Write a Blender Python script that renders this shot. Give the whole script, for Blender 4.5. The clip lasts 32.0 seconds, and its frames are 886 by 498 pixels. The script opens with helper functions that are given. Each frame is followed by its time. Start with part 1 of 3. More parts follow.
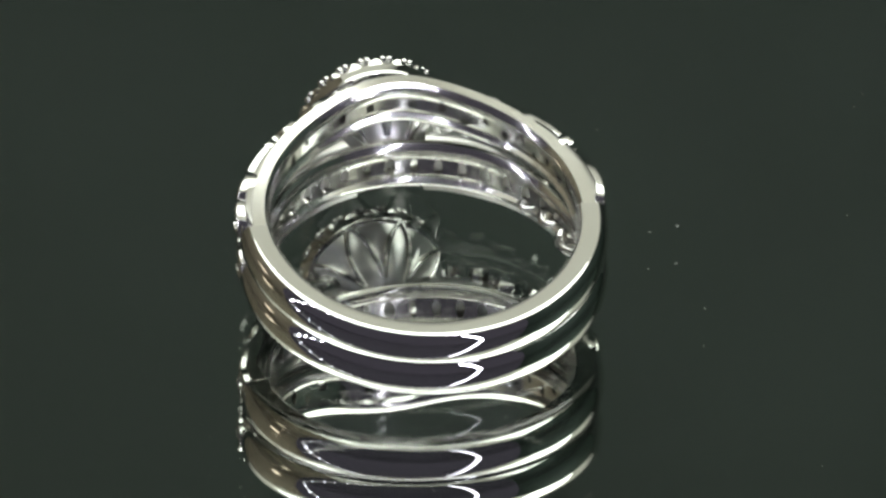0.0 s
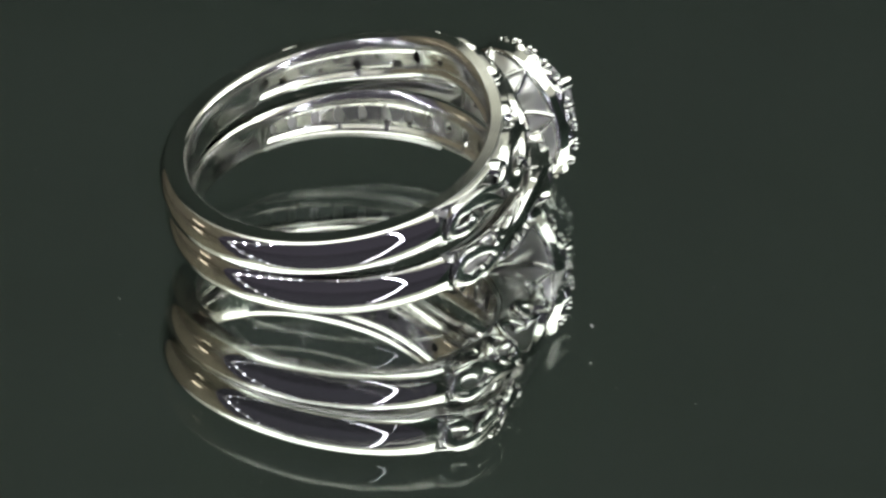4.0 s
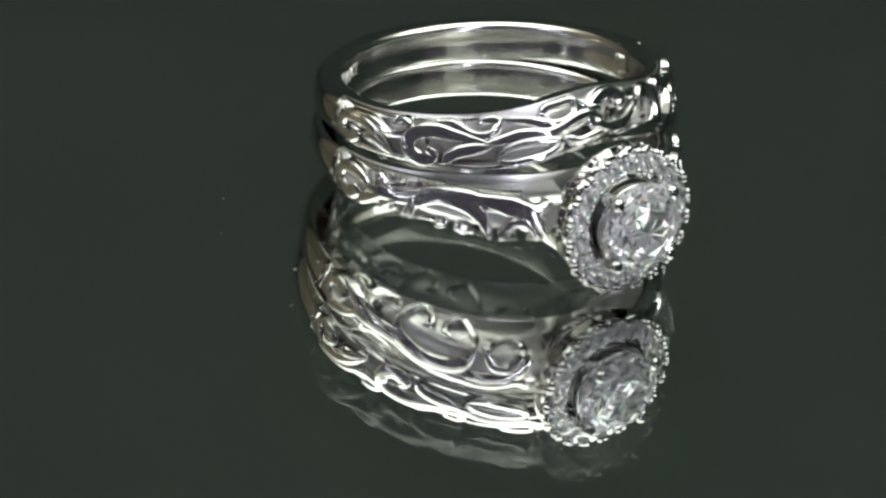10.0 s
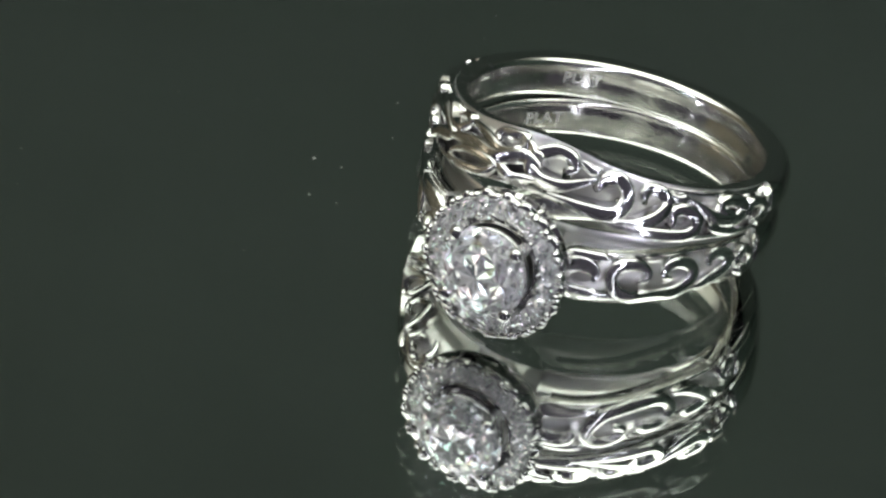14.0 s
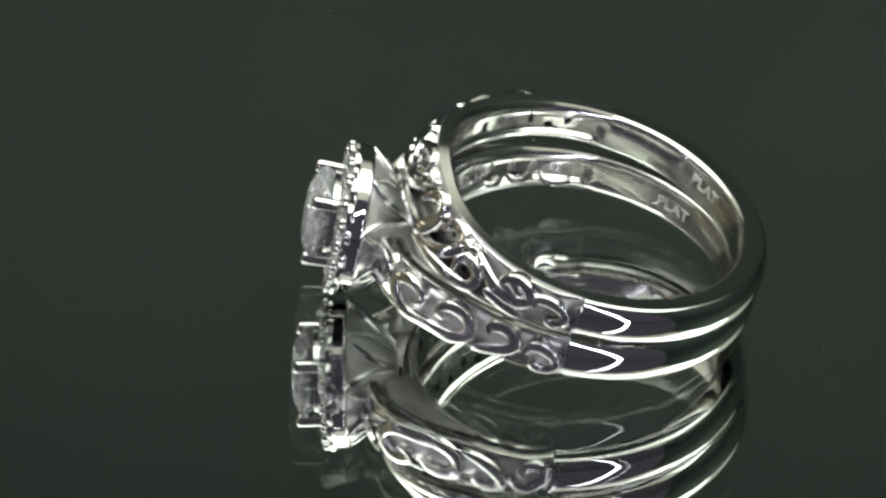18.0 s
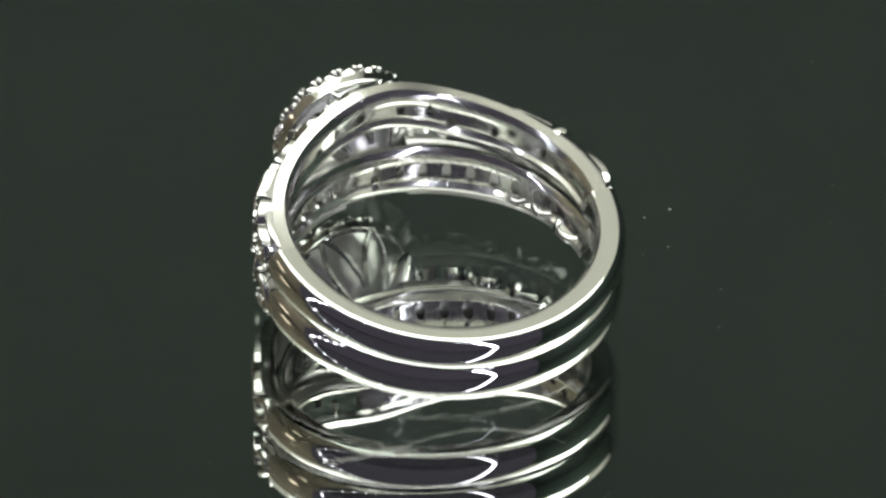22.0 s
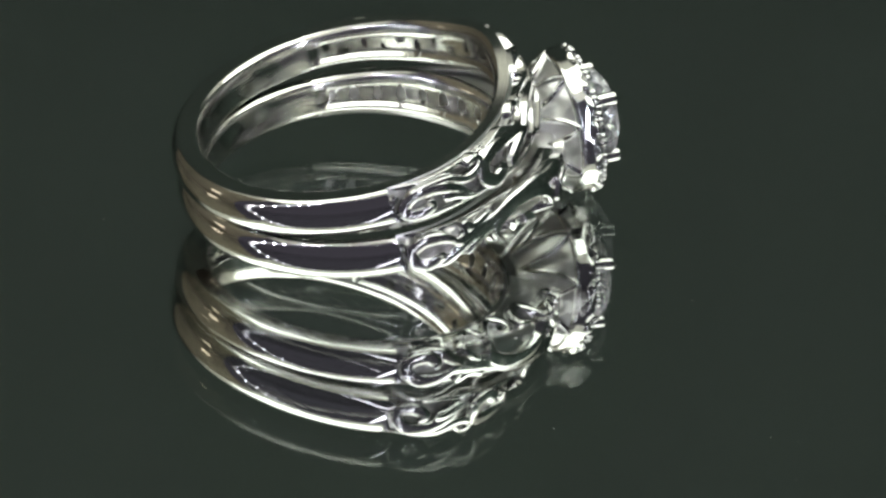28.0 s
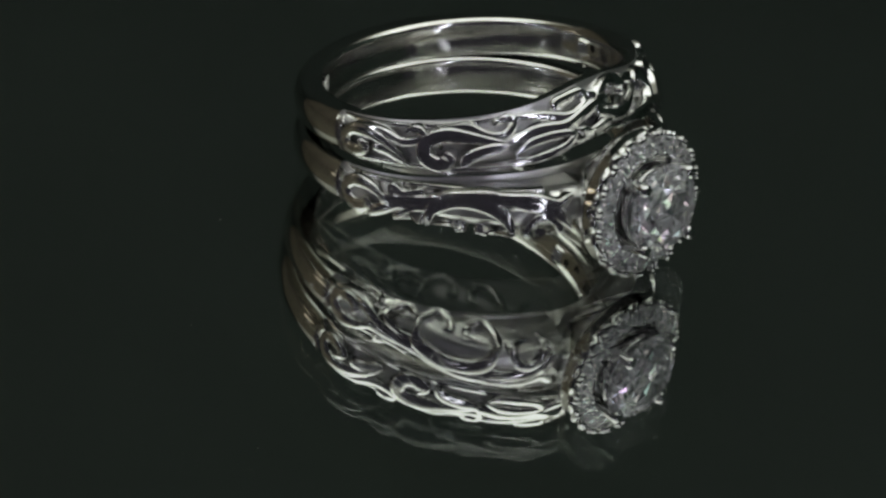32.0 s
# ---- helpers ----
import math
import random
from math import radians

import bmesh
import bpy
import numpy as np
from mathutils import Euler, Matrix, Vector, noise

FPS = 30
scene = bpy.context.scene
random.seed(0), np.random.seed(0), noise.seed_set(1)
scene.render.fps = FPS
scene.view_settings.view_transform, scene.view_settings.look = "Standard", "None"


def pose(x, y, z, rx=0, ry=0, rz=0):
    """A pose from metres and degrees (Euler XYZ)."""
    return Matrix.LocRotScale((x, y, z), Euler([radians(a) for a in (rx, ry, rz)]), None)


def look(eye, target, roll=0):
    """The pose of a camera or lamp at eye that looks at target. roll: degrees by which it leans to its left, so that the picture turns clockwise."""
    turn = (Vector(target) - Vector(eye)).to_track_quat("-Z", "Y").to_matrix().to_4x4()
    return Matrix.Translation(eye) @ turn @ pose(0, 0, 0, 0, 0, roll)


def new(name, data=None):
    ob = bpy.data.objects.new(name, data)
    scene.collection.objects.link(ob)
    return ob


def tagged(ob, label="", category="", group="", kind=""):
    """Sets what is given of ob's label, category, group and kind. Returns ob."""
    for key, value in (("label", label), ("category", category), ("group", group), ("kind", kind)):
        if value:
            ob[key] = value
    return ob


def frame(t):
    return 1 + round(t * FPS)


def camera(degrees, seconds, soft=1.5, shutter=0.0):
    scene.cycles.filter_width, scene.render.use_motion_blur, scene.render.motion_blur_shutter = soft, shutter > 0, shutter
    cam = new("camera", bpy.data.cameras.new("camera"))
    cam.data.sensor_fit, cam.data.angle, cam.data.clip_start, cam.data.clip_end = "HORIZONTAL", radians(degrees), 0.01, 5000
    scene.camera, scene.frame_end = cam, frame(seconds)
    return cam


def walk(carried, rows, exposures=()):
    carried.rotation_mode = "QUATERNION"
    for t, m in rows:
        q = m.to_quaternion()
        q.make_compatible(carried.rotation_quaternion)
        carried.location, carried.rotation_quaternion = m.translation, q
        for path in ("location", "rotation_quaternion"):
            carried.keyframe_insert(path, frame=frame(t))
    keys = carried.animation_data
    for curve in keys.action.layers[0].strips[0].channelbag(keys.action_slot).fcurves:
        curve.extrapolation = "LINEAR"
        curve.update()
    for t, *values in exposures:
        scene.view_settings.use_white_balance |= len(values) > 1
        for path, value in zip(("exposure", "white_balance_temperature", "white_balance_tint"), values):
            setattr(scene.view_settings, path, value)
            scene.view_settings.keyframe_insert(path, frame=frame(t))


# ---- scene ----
cam = camera(7.476, 32.0, soft=2.9)
walk(cam, [(0.0, look((0.0, -0.3303, 0.2030), (-0.001830, -0.000573, -0.000933), 4.27)), (32.0, look((0.0, -0.3303, 0.2030), (-0.001830, -0.000573, -0.000933), 4.27))],
     exposures=[(0.0, 0.0), (4.0, 0.0), (6.0, -0.12), (9.2, -0.1), (11.0, 0.1), (16.0, 0.1), (18.5, 0.03), (25.5, 0.0), (28.0, -0.04), (29.0, -0.1), (30.4, -0.1), (31.0, -0.45), (31.5, -0.85), (32.0, -1.36)])

# ---- world: a dim room round the little photo booth ----
world = bpy.data.worlds.new("dim_room")
scene.world = world
world.use_nodes = True
world.node_tree.nodes["Background"].inputs[0].default_value = (0.054, 0.050, 0.064, 1)
world.node_tree.nodes["Background"].inputs[1].default_value = 1.05

MM = 0.001


# ---- materials ----
def material(name, colour, rough, metal=0.0):
    m = bpy.data.materials.new(name)
    m.use_nodes = True
    b = m.node_tree.nodes["Principled BSDF"]
    b.inputs["Base Color"].default_value = (*colour, 1)
    b.inputs["Roughness"].default_value = rough
    b.inputs["Metallic"].default_value = metal
    return m


def grain(m, scale, low, high, bump=0.0, detail=4.0):
    """Uneven roughness and fine relief at a real size."""
    t = m.node_tree
    b = t.nodes["Principled BSDF"]
    co = t.nodes.new("ShaderNodeTexCoord")
    no = t.nodes.new("ShaderNodeTexNoise")
    no.inputs["Scale"].default_value, no.inputs["Detail"].default_value = scale, detail
    t.links.new(co.outputs["Object"], no.inputs["Vector"])
    ra = t.nodes.new("ShaderNodeMapRange")
    ra.inputs["To Min"].default_value, ra.inputs["To Max"].default_value = low, high
    t.links.new(no.outputs[0], ra.inputs["Value"])
    t.links.new(ra.outputs[0], b.inputs["Roughness"])
    if bump:
        bu = t.nodes.new("ShaderNodeBump")
        bu.inputs["Strength"].default_value, bu.inputs["Distance"].default_value = 1.0, bump
        t.links.new(no.outputs[0], bu.inputs["Height"])
        t.links.new(bu.outputs[0], b.inputs["Normal"])
    return m


def mottled(m, scale, dark, light):
    """Two tones of one colour, cloudy, with a finer grain over them."""
    t = m.node_tree
    b = t.nodes["Principled BSDF"]
    co = t.nodes.new("ShaderNodeTexCoord")
    no = t.nodes.new("ShaderNodeTexNoise")
    no.inputs["Scale"].default_value, no.inputs["Detail"].default_value = scale, 8.0
    ramp = t.nodes.new("ShaderNodeValToRGB")
    ramp.color_ramp.elements[0].color, ramp.color_ramp.elements[1].color = (*dark, 1), (*light, 1)
    ramp.color_ramp.elements[0].position, ramp.color_ramp.elements[1].position = 0.3, 0.7
    t.links.new(co.outputs["Object"], no.inputs["Vector"])
    t.links.new(no.outputs[0], ramp.inputs[0])
    t.links.new(ramp.outputs[0], b.inputs["Base Color"])
    return m


def glowing(name, colour, strength, base=0.8):
    m = bpy.data.materials.new(name)
    m.use_nodes = True
    b = m.node_tree.nodes["Principled BSDF"]
    b.inputs["Base Color"].default_value = (base, base, 0.95 * base, 1)
    b.inputs["Emission Color"].default_value = (*colour, 1)
    b.inputs["Emission Strength"].default_value = strength
    return m


def clear(name, colour, ior, brilliance=0.0):
    m = bpy.data.materials.new(name)
    m.use_nodes = True
    t = m.node_tree
    t.nodes.remove(t.nodes["Principled BSDF"])
    g = t.nodes.new("ShaderNodeBsdfGlass")
    g.inputs["Color"].default_value, g.inputs["Roughness"].default_value = (*colour, 1), 0.0
    g.inputs["IOR"].default_value = ior
    out = g.outputs[0]
    if brilliance:
        # painted brilliance: a random share of matt white brightens each facet
        d = t.nodes.new("ShaderNodeBsdfDiffuse")
        d.inputs["Color"].default_value = (0.86, 0.87, 0.86, 1)
        mix = t.nodes.new("ShaderNodeMixShader")
        geo = t.nodes.new("ShaderNodeNewGeometry")
        power = t.nodes.new("ShaderNodeMath")
        power.operation = "POWER"
        power.inputs[1].default_value = 1.0
        scale = t.nodes.new("ShaderNodeMath")
        scale.operation = "MULTIPLY"
        scale.inputs[1].default_value = brilliance
        t.links.new(geo.outputs["Random Per Island"], power.inputs[0])
        t.links.new(power.outputs[0], scale.inputs[0])
        t.links.new(scale.outputs[0], mix.inputs[0])
        t.links.new(out, mix.inputs[1])
        t.links.new(d.outputs[0], mix.inputs[2])
        # stand-in for light thrown back inside the stone: each facet mirrors at random
        noise = t.nodes.new("ShaderNodeTexWhiteNoise")
        noise.noise_dimensions = "1D"
        t.links.new(geo.outputs["Random Per Island"], noise.inputs["W"])
        way = []
        for operation, second in (("SUBTRACT", (0.5, 0.5, 0.5)), ("SCALE", None), ("ADD", None), ("NORMALIZE", None)):
            v = t.nodes.new("ShaderNodeVectorMath")
            v.operation = operation
            if second:
                v.inputs[1].default_value = second
            t.links.new(way[-1].outputs[0] if way else noise.outputs["Color"], v.inputs[0])
            way.append(v)
        way[1].inputs["Scale"].default_value = 1.5
        t.links.new(geo.outputs["Normal"], way[2].inputs[1])
        spark = t.nodes.new("ShaderNodeBsdfGlossy")
        spark.inputs["Color"].default_value, spark.inputs["Roughness"].default_value = (0.97, 0.975, 0.98, 1), 0.05
        t.links.new(way[3].outputs[0], spark.inputs["Normal"])
        # a little fire painted on: random faint tints colour each facet's mirrored light
        fire = t.nodes.new("ShaderNodeMix")
        fire.data_type = "RGBA"
        fire.inputs["Factor"].default_value = 0.3
        fire.inputs["A"].default_value = (0.99, 0.99, 1.0, 1)
        other = t.nodes.new("ShaderNodeTexWhiteNoise")
        other.noise_dimensions = "1D"
        t.links.new(noise.outputs["Value"], other.inputs["W"])
        t.links.new(other.outputs["Color"], fire.inputs["B"])
        t.links.new(fire.outputs["Result"], spark.inputs["Color"])
        more = t.nodes.new("ShaderNodeMixShader")
        more.inputs[0].default_value = 0.42
        t.links.new(mix.outputs[0], more.inputs[1])
        t.links.new(spark.outputs[0], more.inputs[2])
        out = more.outputs[0]
    t.links.new(out, t.nodes["Material Output"].inputs[0])
    return m


PLATINUM = grain(material("platinum", (0.75, 0.75, 0.725), 0.06, 1.0), 900, 0.0, 0.0, 0.0000008)
PLATINUM_WORN = grain(material("worn_platinum", (0.78, 0.78, 0.76), 0.1, 1.0), 1300, 0.07, 0.14, 0.000002)
PLATINUM_CAST = grain(material("cast_platinum", (0.78, 0.78, 0.755), 0.1, 1.0), 1600, 0.06, 0.17, 0.000006)
PLATINUM_SATIN = grain(material("satin_platinum", (0.77, 0.765, 0.725), 0.2, 1.0), 1200, 0.09, 0.19, 0.000003)
RECESS = grain(material("cast_recess", (0.84, 0.84, 0.81), 0.35, 1.0), 1600, 0.27, 0.42, 0.000006)
STAMP = grain(material("stamped_platinum", (0.88, 0.88, 0.85), 0.5, 1.0), 3000, 0.45, 0.6)
DIAMOND = clear("diamond", (0.98, 0.985, 0.97), 2.42, 1.0)
GLASS = clear("mirror_glass", (0.985, 0.99, 0.985), 1.52)
SILVER = material("silvering", (0.92, 0.925, 0.915), 0.0, 1.0)
EDGE = grain(material("black_plastic", (0.02, 0.02, 0.02), 0.4), 300, 0.35, 0.5)
DUST = material("dust", (0.42, 0.43, 0.41), 0.8)
BACKDROP = mottled(material("dark_green_cloth", (0.05, 0.06, 0.05), 0.95), 40, (0.0214, 0.0302, 0.0246), (0.0251, 0.0351, 0.0288))
BEIGE = mottled(material("beige_cloth", (0.42, 0.35, 0.25), 0.9), 25, (0.15, 0.13, 0.095), (0.21, 0.18, 0.13))
DARKGREEN = mottled(material("green_board", (0.03, 0.07, 0.05), 0.8), 20, (0.014, 0.026, 0.02), (0.025, 0.045, 0.034))
TABLE = mottled(material("black_table", (0.02, 0.02, 0.02), 0.6), 15, (0.015, 0.015, 0.015), (0.03, 0.03, 0.03))
LED = glowing("led", (0.84, 0.84, 1.0), 140.0)
STRIP = grain(material("led_tape", (0.03, 0.03, 0.03), 0.6), 200, 0.4, 0.6)
PANEL = glowing("panel_light", (0.96, 1.0, 0.95), 4.0)
BAR_GLOW = glowing("bar_diffuser", (0.86, 0.85, 1.0), 8.5)
BAR_SOFT = glowing("bar_diffuser_soft", (0.87, 0.85, 1.0), 0.5)
BAR_DIM = glowing("bar_diffuser_dim", (1.0, 0.98, 1.0), 0.06)
WARM = glowing("warm_bulb", (1.0, 0.82, 0.58), 2.0)
CEIL = glowing("light_diffuser", (0.98, 1.0, 0.82), 0.56, 0.4)
# dimmer copies of the diffuser: its fading glow is put into the material
CEIL_EDGE = glowing("light_diffuser_edge", (0.98, 1.0, 0.84), 0.32, 0.4)
CEIL_BACK = glowing("light_diffuser_back", (0.98, 1.0, 0.86), 0.12, 0.4)


# ---- mesh helpers ----
def mesh_of(name, bm, mat, smooth=True):
    """Turns a bmesh in millimetres into a mesh in metres."""
    bm.normal_update()
    me = bpy.data.meshes.new(name)
    bm.transform(Matrix.Diagonal((MM, MM, MM, 1)))
    bm.to_mesh(me)
    bm.free()
    me.materials.append(mat)
    if smooth:
        me.polygons.foreach_set("use_smooth", [True] * len(me.polygons))
    return me


def part(name, bm, mat, parent, label="", smooth=True):
    ob = new(name, mesh_of(name, bm, mat, smooth))
    ob.parent = parent
    return tagged(ob, label)


def share(name, me, parent, m):
    """Another piece on the same mesh; m in millimetres."""
    ob = new(name, me)
    ob.parent = parent
    m = m.copy()
    m.translation = m.translation * MM
    ob.matrix_local = m
    return ob


def slab(bm, a, b):
    """A box from corner a to corner b."""
    bmesh.ops.create_cube(bm, size=1, matrix=Matrix.Translation([(p + q) / 2 for p, q in zip(a, b)]) @ Matrix.Diagonal((*[abs(q - p) for p, q in zip(a, b)], 1)))


def loft(bm, loops, closed=True, caps=False):
    """Joins loops of equal length by quads; closed: the last joins the first."""
    rows = [[bm.verts.new(p) for p in loop] for loop in loops]
    n = len(rows[0])
    for i in range(len(rows) - (0 if closed else 1)):
        a, b = rows[i], rows[(i + 1) % len(rows)]
        for j in range(n):
            bm.faces.new((a[j], a[(j + 1) % n], b[(j + 1) % n], b[j]))
    if caps and not closed:
        for face in (bm.faces.new(rows[0][::-1]), bm.faces.new(rows[-1])):
            for e in face.edges:
                e.smooth = False


def tube(bm, pts, radii, up, sides=10):
    """A wire along pts with a radius at each; up(p): the way out of the surface."""
    loops = []
    for i, p in enumerate(pts):
        t = (pts[min(i + 1, len(pts) - 1)] - pts[max(i - 1, 0)]).normalized()
        n = up(p)
        n = (n - t * n.dot(t)).normalized()
        w = t.cross(n)
        r = radii[i]
        loops.append([p + w * (math.cos(a) * r) + n * (math.sin(a) * r) for a in [2 * math.pi * k / sides for k in range(sides)]])
    loft(bm, loops, closed=False, caps=True)


def glide(pts, n):
    """A smooth line of n points through a few."""
    out = []
    p = [Vector(q) for q in pts]
    p = [2 * p[0] - p[1], *p, 2 * p[-1] - p[-2]]
    for k in range(n):
        x = k / (n - 1) * (len(p) - 3)
        i = min(int(x), len(p) - 4)
        f = x - i
        a, b, c, d = p[i:i + 4]
        out.append(0.5 * ((2 * b) + (c - a) * f + (2 * a - 5 * b + 4 * c - d) * f * f + (3 * b - a - 3 * c + d) * f ** 3))
    return out


# ---- the photo booth ----
def board(name, a, b, mat, label, category):
    bm = bmesh.new()
    slab(bm, a, b)
    bmesh.ops.bevel(bm, geom=bm.edges[:], offset=0.8, segments=1, affect="EDGES")
    return tagged(new(name, mesh_of(name, bm, mat, False)), label, category, kind="structure")


board("floor", (-900, -900, -75), (900, 900, -55), TABLE, "black table top under the photo booth", "table top")
board("wall_back", (-205, 184, -55), (205, 190, 195), BACKDROP, "dark grey-green cloth at the back of the photo booth", "backdrop")
board("wall_left", (-206, -56, -55), (-200, 200, 195), BEIGE, "warm beige cloth side of the photo booth", "side wall")
board("wall_right", (200, -120, -55), (206, 200, 195), DARKGREEN, "dark green board side of the photo booth", "side wall")
board("ceiling", (-206, -112, 195), (206, 150, 201), CEIL, "cream light diffuser over the photo booth", "ceiling")
# two added strips step the glow's fall-off towards the back
board("ceiling_edge", (-206, 150.2, 195), (206, 172, 201), CEIL_EDGE, "dimmer end of the cream light diffuser", "ceiling")
board("ceiling_back", (-206, 172.2, 195), (206, 206, 201), CEIL_BACK, "dim back strip of the cream light diffuser", "ceiling")


bm = bmesh.new()
slab(bm, (-150, -50, 186), (190, 80, 194.5))
bmesh.ops.bevel(bm, geom=bm.edges[:], offset=2, segments=2, affect="EDGES")
tagged(new("light_panel", mesh_of("light_panel", bm, PANEL, False)), "bright white flat light panel under the booth ceiling", "light panel")


def warm_lamp():
    """A little round lamp on the beige side."""
    lamp = tagged(new("wall_lamp"), "small round warm-white lamp on the beige cloth side", "lamp")
    bm = bmesh.new()
    bmesh.ops.create_cone(bm, cap_ends=True, segments=24, radius1=13, radius2=11, depth=5, matrix=Matrix.Translation((-197.5, 4, 30)) @ Matrix.Rotation(math.pi / 2, 4, "Y"))
    part("base", bm, STRIP, lamp, "black lamp base", False)
    bm = bmesh.new()
    bmesh.ops.create_uvsphere(bm, u_segments=20, v_segments=12, radius=9, matrix=Matrix.Translation((-193, 4, 30)) @ Matrix.Diagonal((0.7, 1.7, 0.9, 1)))
    part("bulb", bm, WARM, lamp, "frosted warm bulb")


warm_lamp()


def bearing(deg):
    """A level direction: degrees from the front (-y), to the right."""
    return Vector((math.sin(radians(deg)), -math.cos(radians(deg)), 0))


def led_bar(start, end, label, cover, wide, size, gap):
    """A black bar with a frosted strip and a row of bright diodes that face the rings."""
    bar = tagged(new("led_bar"), label, "light bar", "LED frame")
    way = (end - start).normalized()
    length = (end - start).length
    face = -(start + end) / 2
    face = (face - way * face.dot(way)).normalized()
    side = way.cross(face)

    def strip(wide, low, high):
        bm = bmesh.new()
        loft(bm, [[start + way * d + side * x + face * z for x, z in ((-wide, low), (-wide, high), (wide, high), (wide, low))] for d in (-3, length + 3)], closed=False, caps=True)
        return bm

    part("bar", strip(2.5, -3.2, -1.2), STRIP, bar, smooth=False)
    cover = part("diffuser", strip(wide, -1.19, -0.5), cover, bar, "glowing frosted strip", smooth=False)
    bm = bmesh.new()
    bmesh.ops.create_uvsphere(bm, u_segments=10, v_segments=6, radius=size)
    diode = mesh_of("diode", bm, LED)
    n = round(length / gap)
    for i in range(n + 1):
        share("diode", diode, cover, Matrix.Translation(start + way * (length * i / n)))
    return bar


foot_l, head_l = bearing(-74) * 103 + Vector((0, 0, -48)), bearing(-44) * 116 + Vector((0, 0, 150))
foot_r, head_r = bearing(37) * 106 + Vector((0, 0, -48)), bearing(16) * 118 + Vector((0, 0, 150))
led_bar(foot_l, head_l, "leaning black bar of white LEDs beside the mirror", BAR_DIM, 0.9, 1.5, 21.0)
led_bar(foot_r, head_r, "leaning black bar with a glowing white strip", BAR_GLOW, 1.5, 1.3, 9.0)
led_bar(head_l + Vector((4, 0, 3)), head_r + Vector((-4, 0, 3)), "level black bar of white LEDs over the mirror", BAR_SOFT, 0.8, 0.75, 13.0)


# ---- the rings, in millimetres round their own axis z, the head towards x ----
INNER = 8.56      # radius of the finger hole
HALF = 1.18       # half the height of a shank
SEAM_A, SEAM_B = 96.0, 88.0   # degrees from the head to where the plain shank begins, on either side
SIDE_A = -1


def seam(side):
    return SEAM_A if side == SIDE_A else SEAM_B


def polar(deg, r, z):
    a = radians(deg)
    return Vector((r * math.cos(a), r * math.sin(a), z))


def outward(p):
    return Vector((p.x, p.y, 0)).normalized()


def shank_profile(n=14):
    """Half-round outside, flat sides, eased inside; (r, z) pairs."""
    h = HALF
    low = [(INNER, -h + 0.46), (INNER + 0.05, -h + 0.26), (INNER + 0.14, -h + 0.11), (INNER + 0.25, -h + 0.02), (INNER + 0.34, -h), (9.72, -h), (9.79, -h + 0.005), (9.86, -h + 0.02)]
    bow = []
    for k in range(n + 1):
        a = math.pi * 0.72 * (k / n - 0.5)
        bow.append((9.58 + 0.80 * math.cos(a), 1.04 * h * math.sin(a)))
    return low + bow + [(r, -z) for r, z in reversed(low)]


def shank(parent, lift):
    bm = bmesh.new()
    loops = []
    for k in range(97):
        d = SEAM_B + (360 - SEAM_A - SEAM_B) * k / 96
        loops.append([polar(d, r, z + lift(d)) for r, z in shank_profile()])
    loft(bm, loops, closed=False, caps=True)
    ob = part("shank", bm, PLATINUM, parent, "plain polished half-round shank")
    ob.data.materials.append(PLATINUM_SATIN)
    for f in ob.data.polygons:
        f.material_index = int(math.hypot(f.center.x, f.center.y) < (INNER + 0.2) * MM)
    return ob


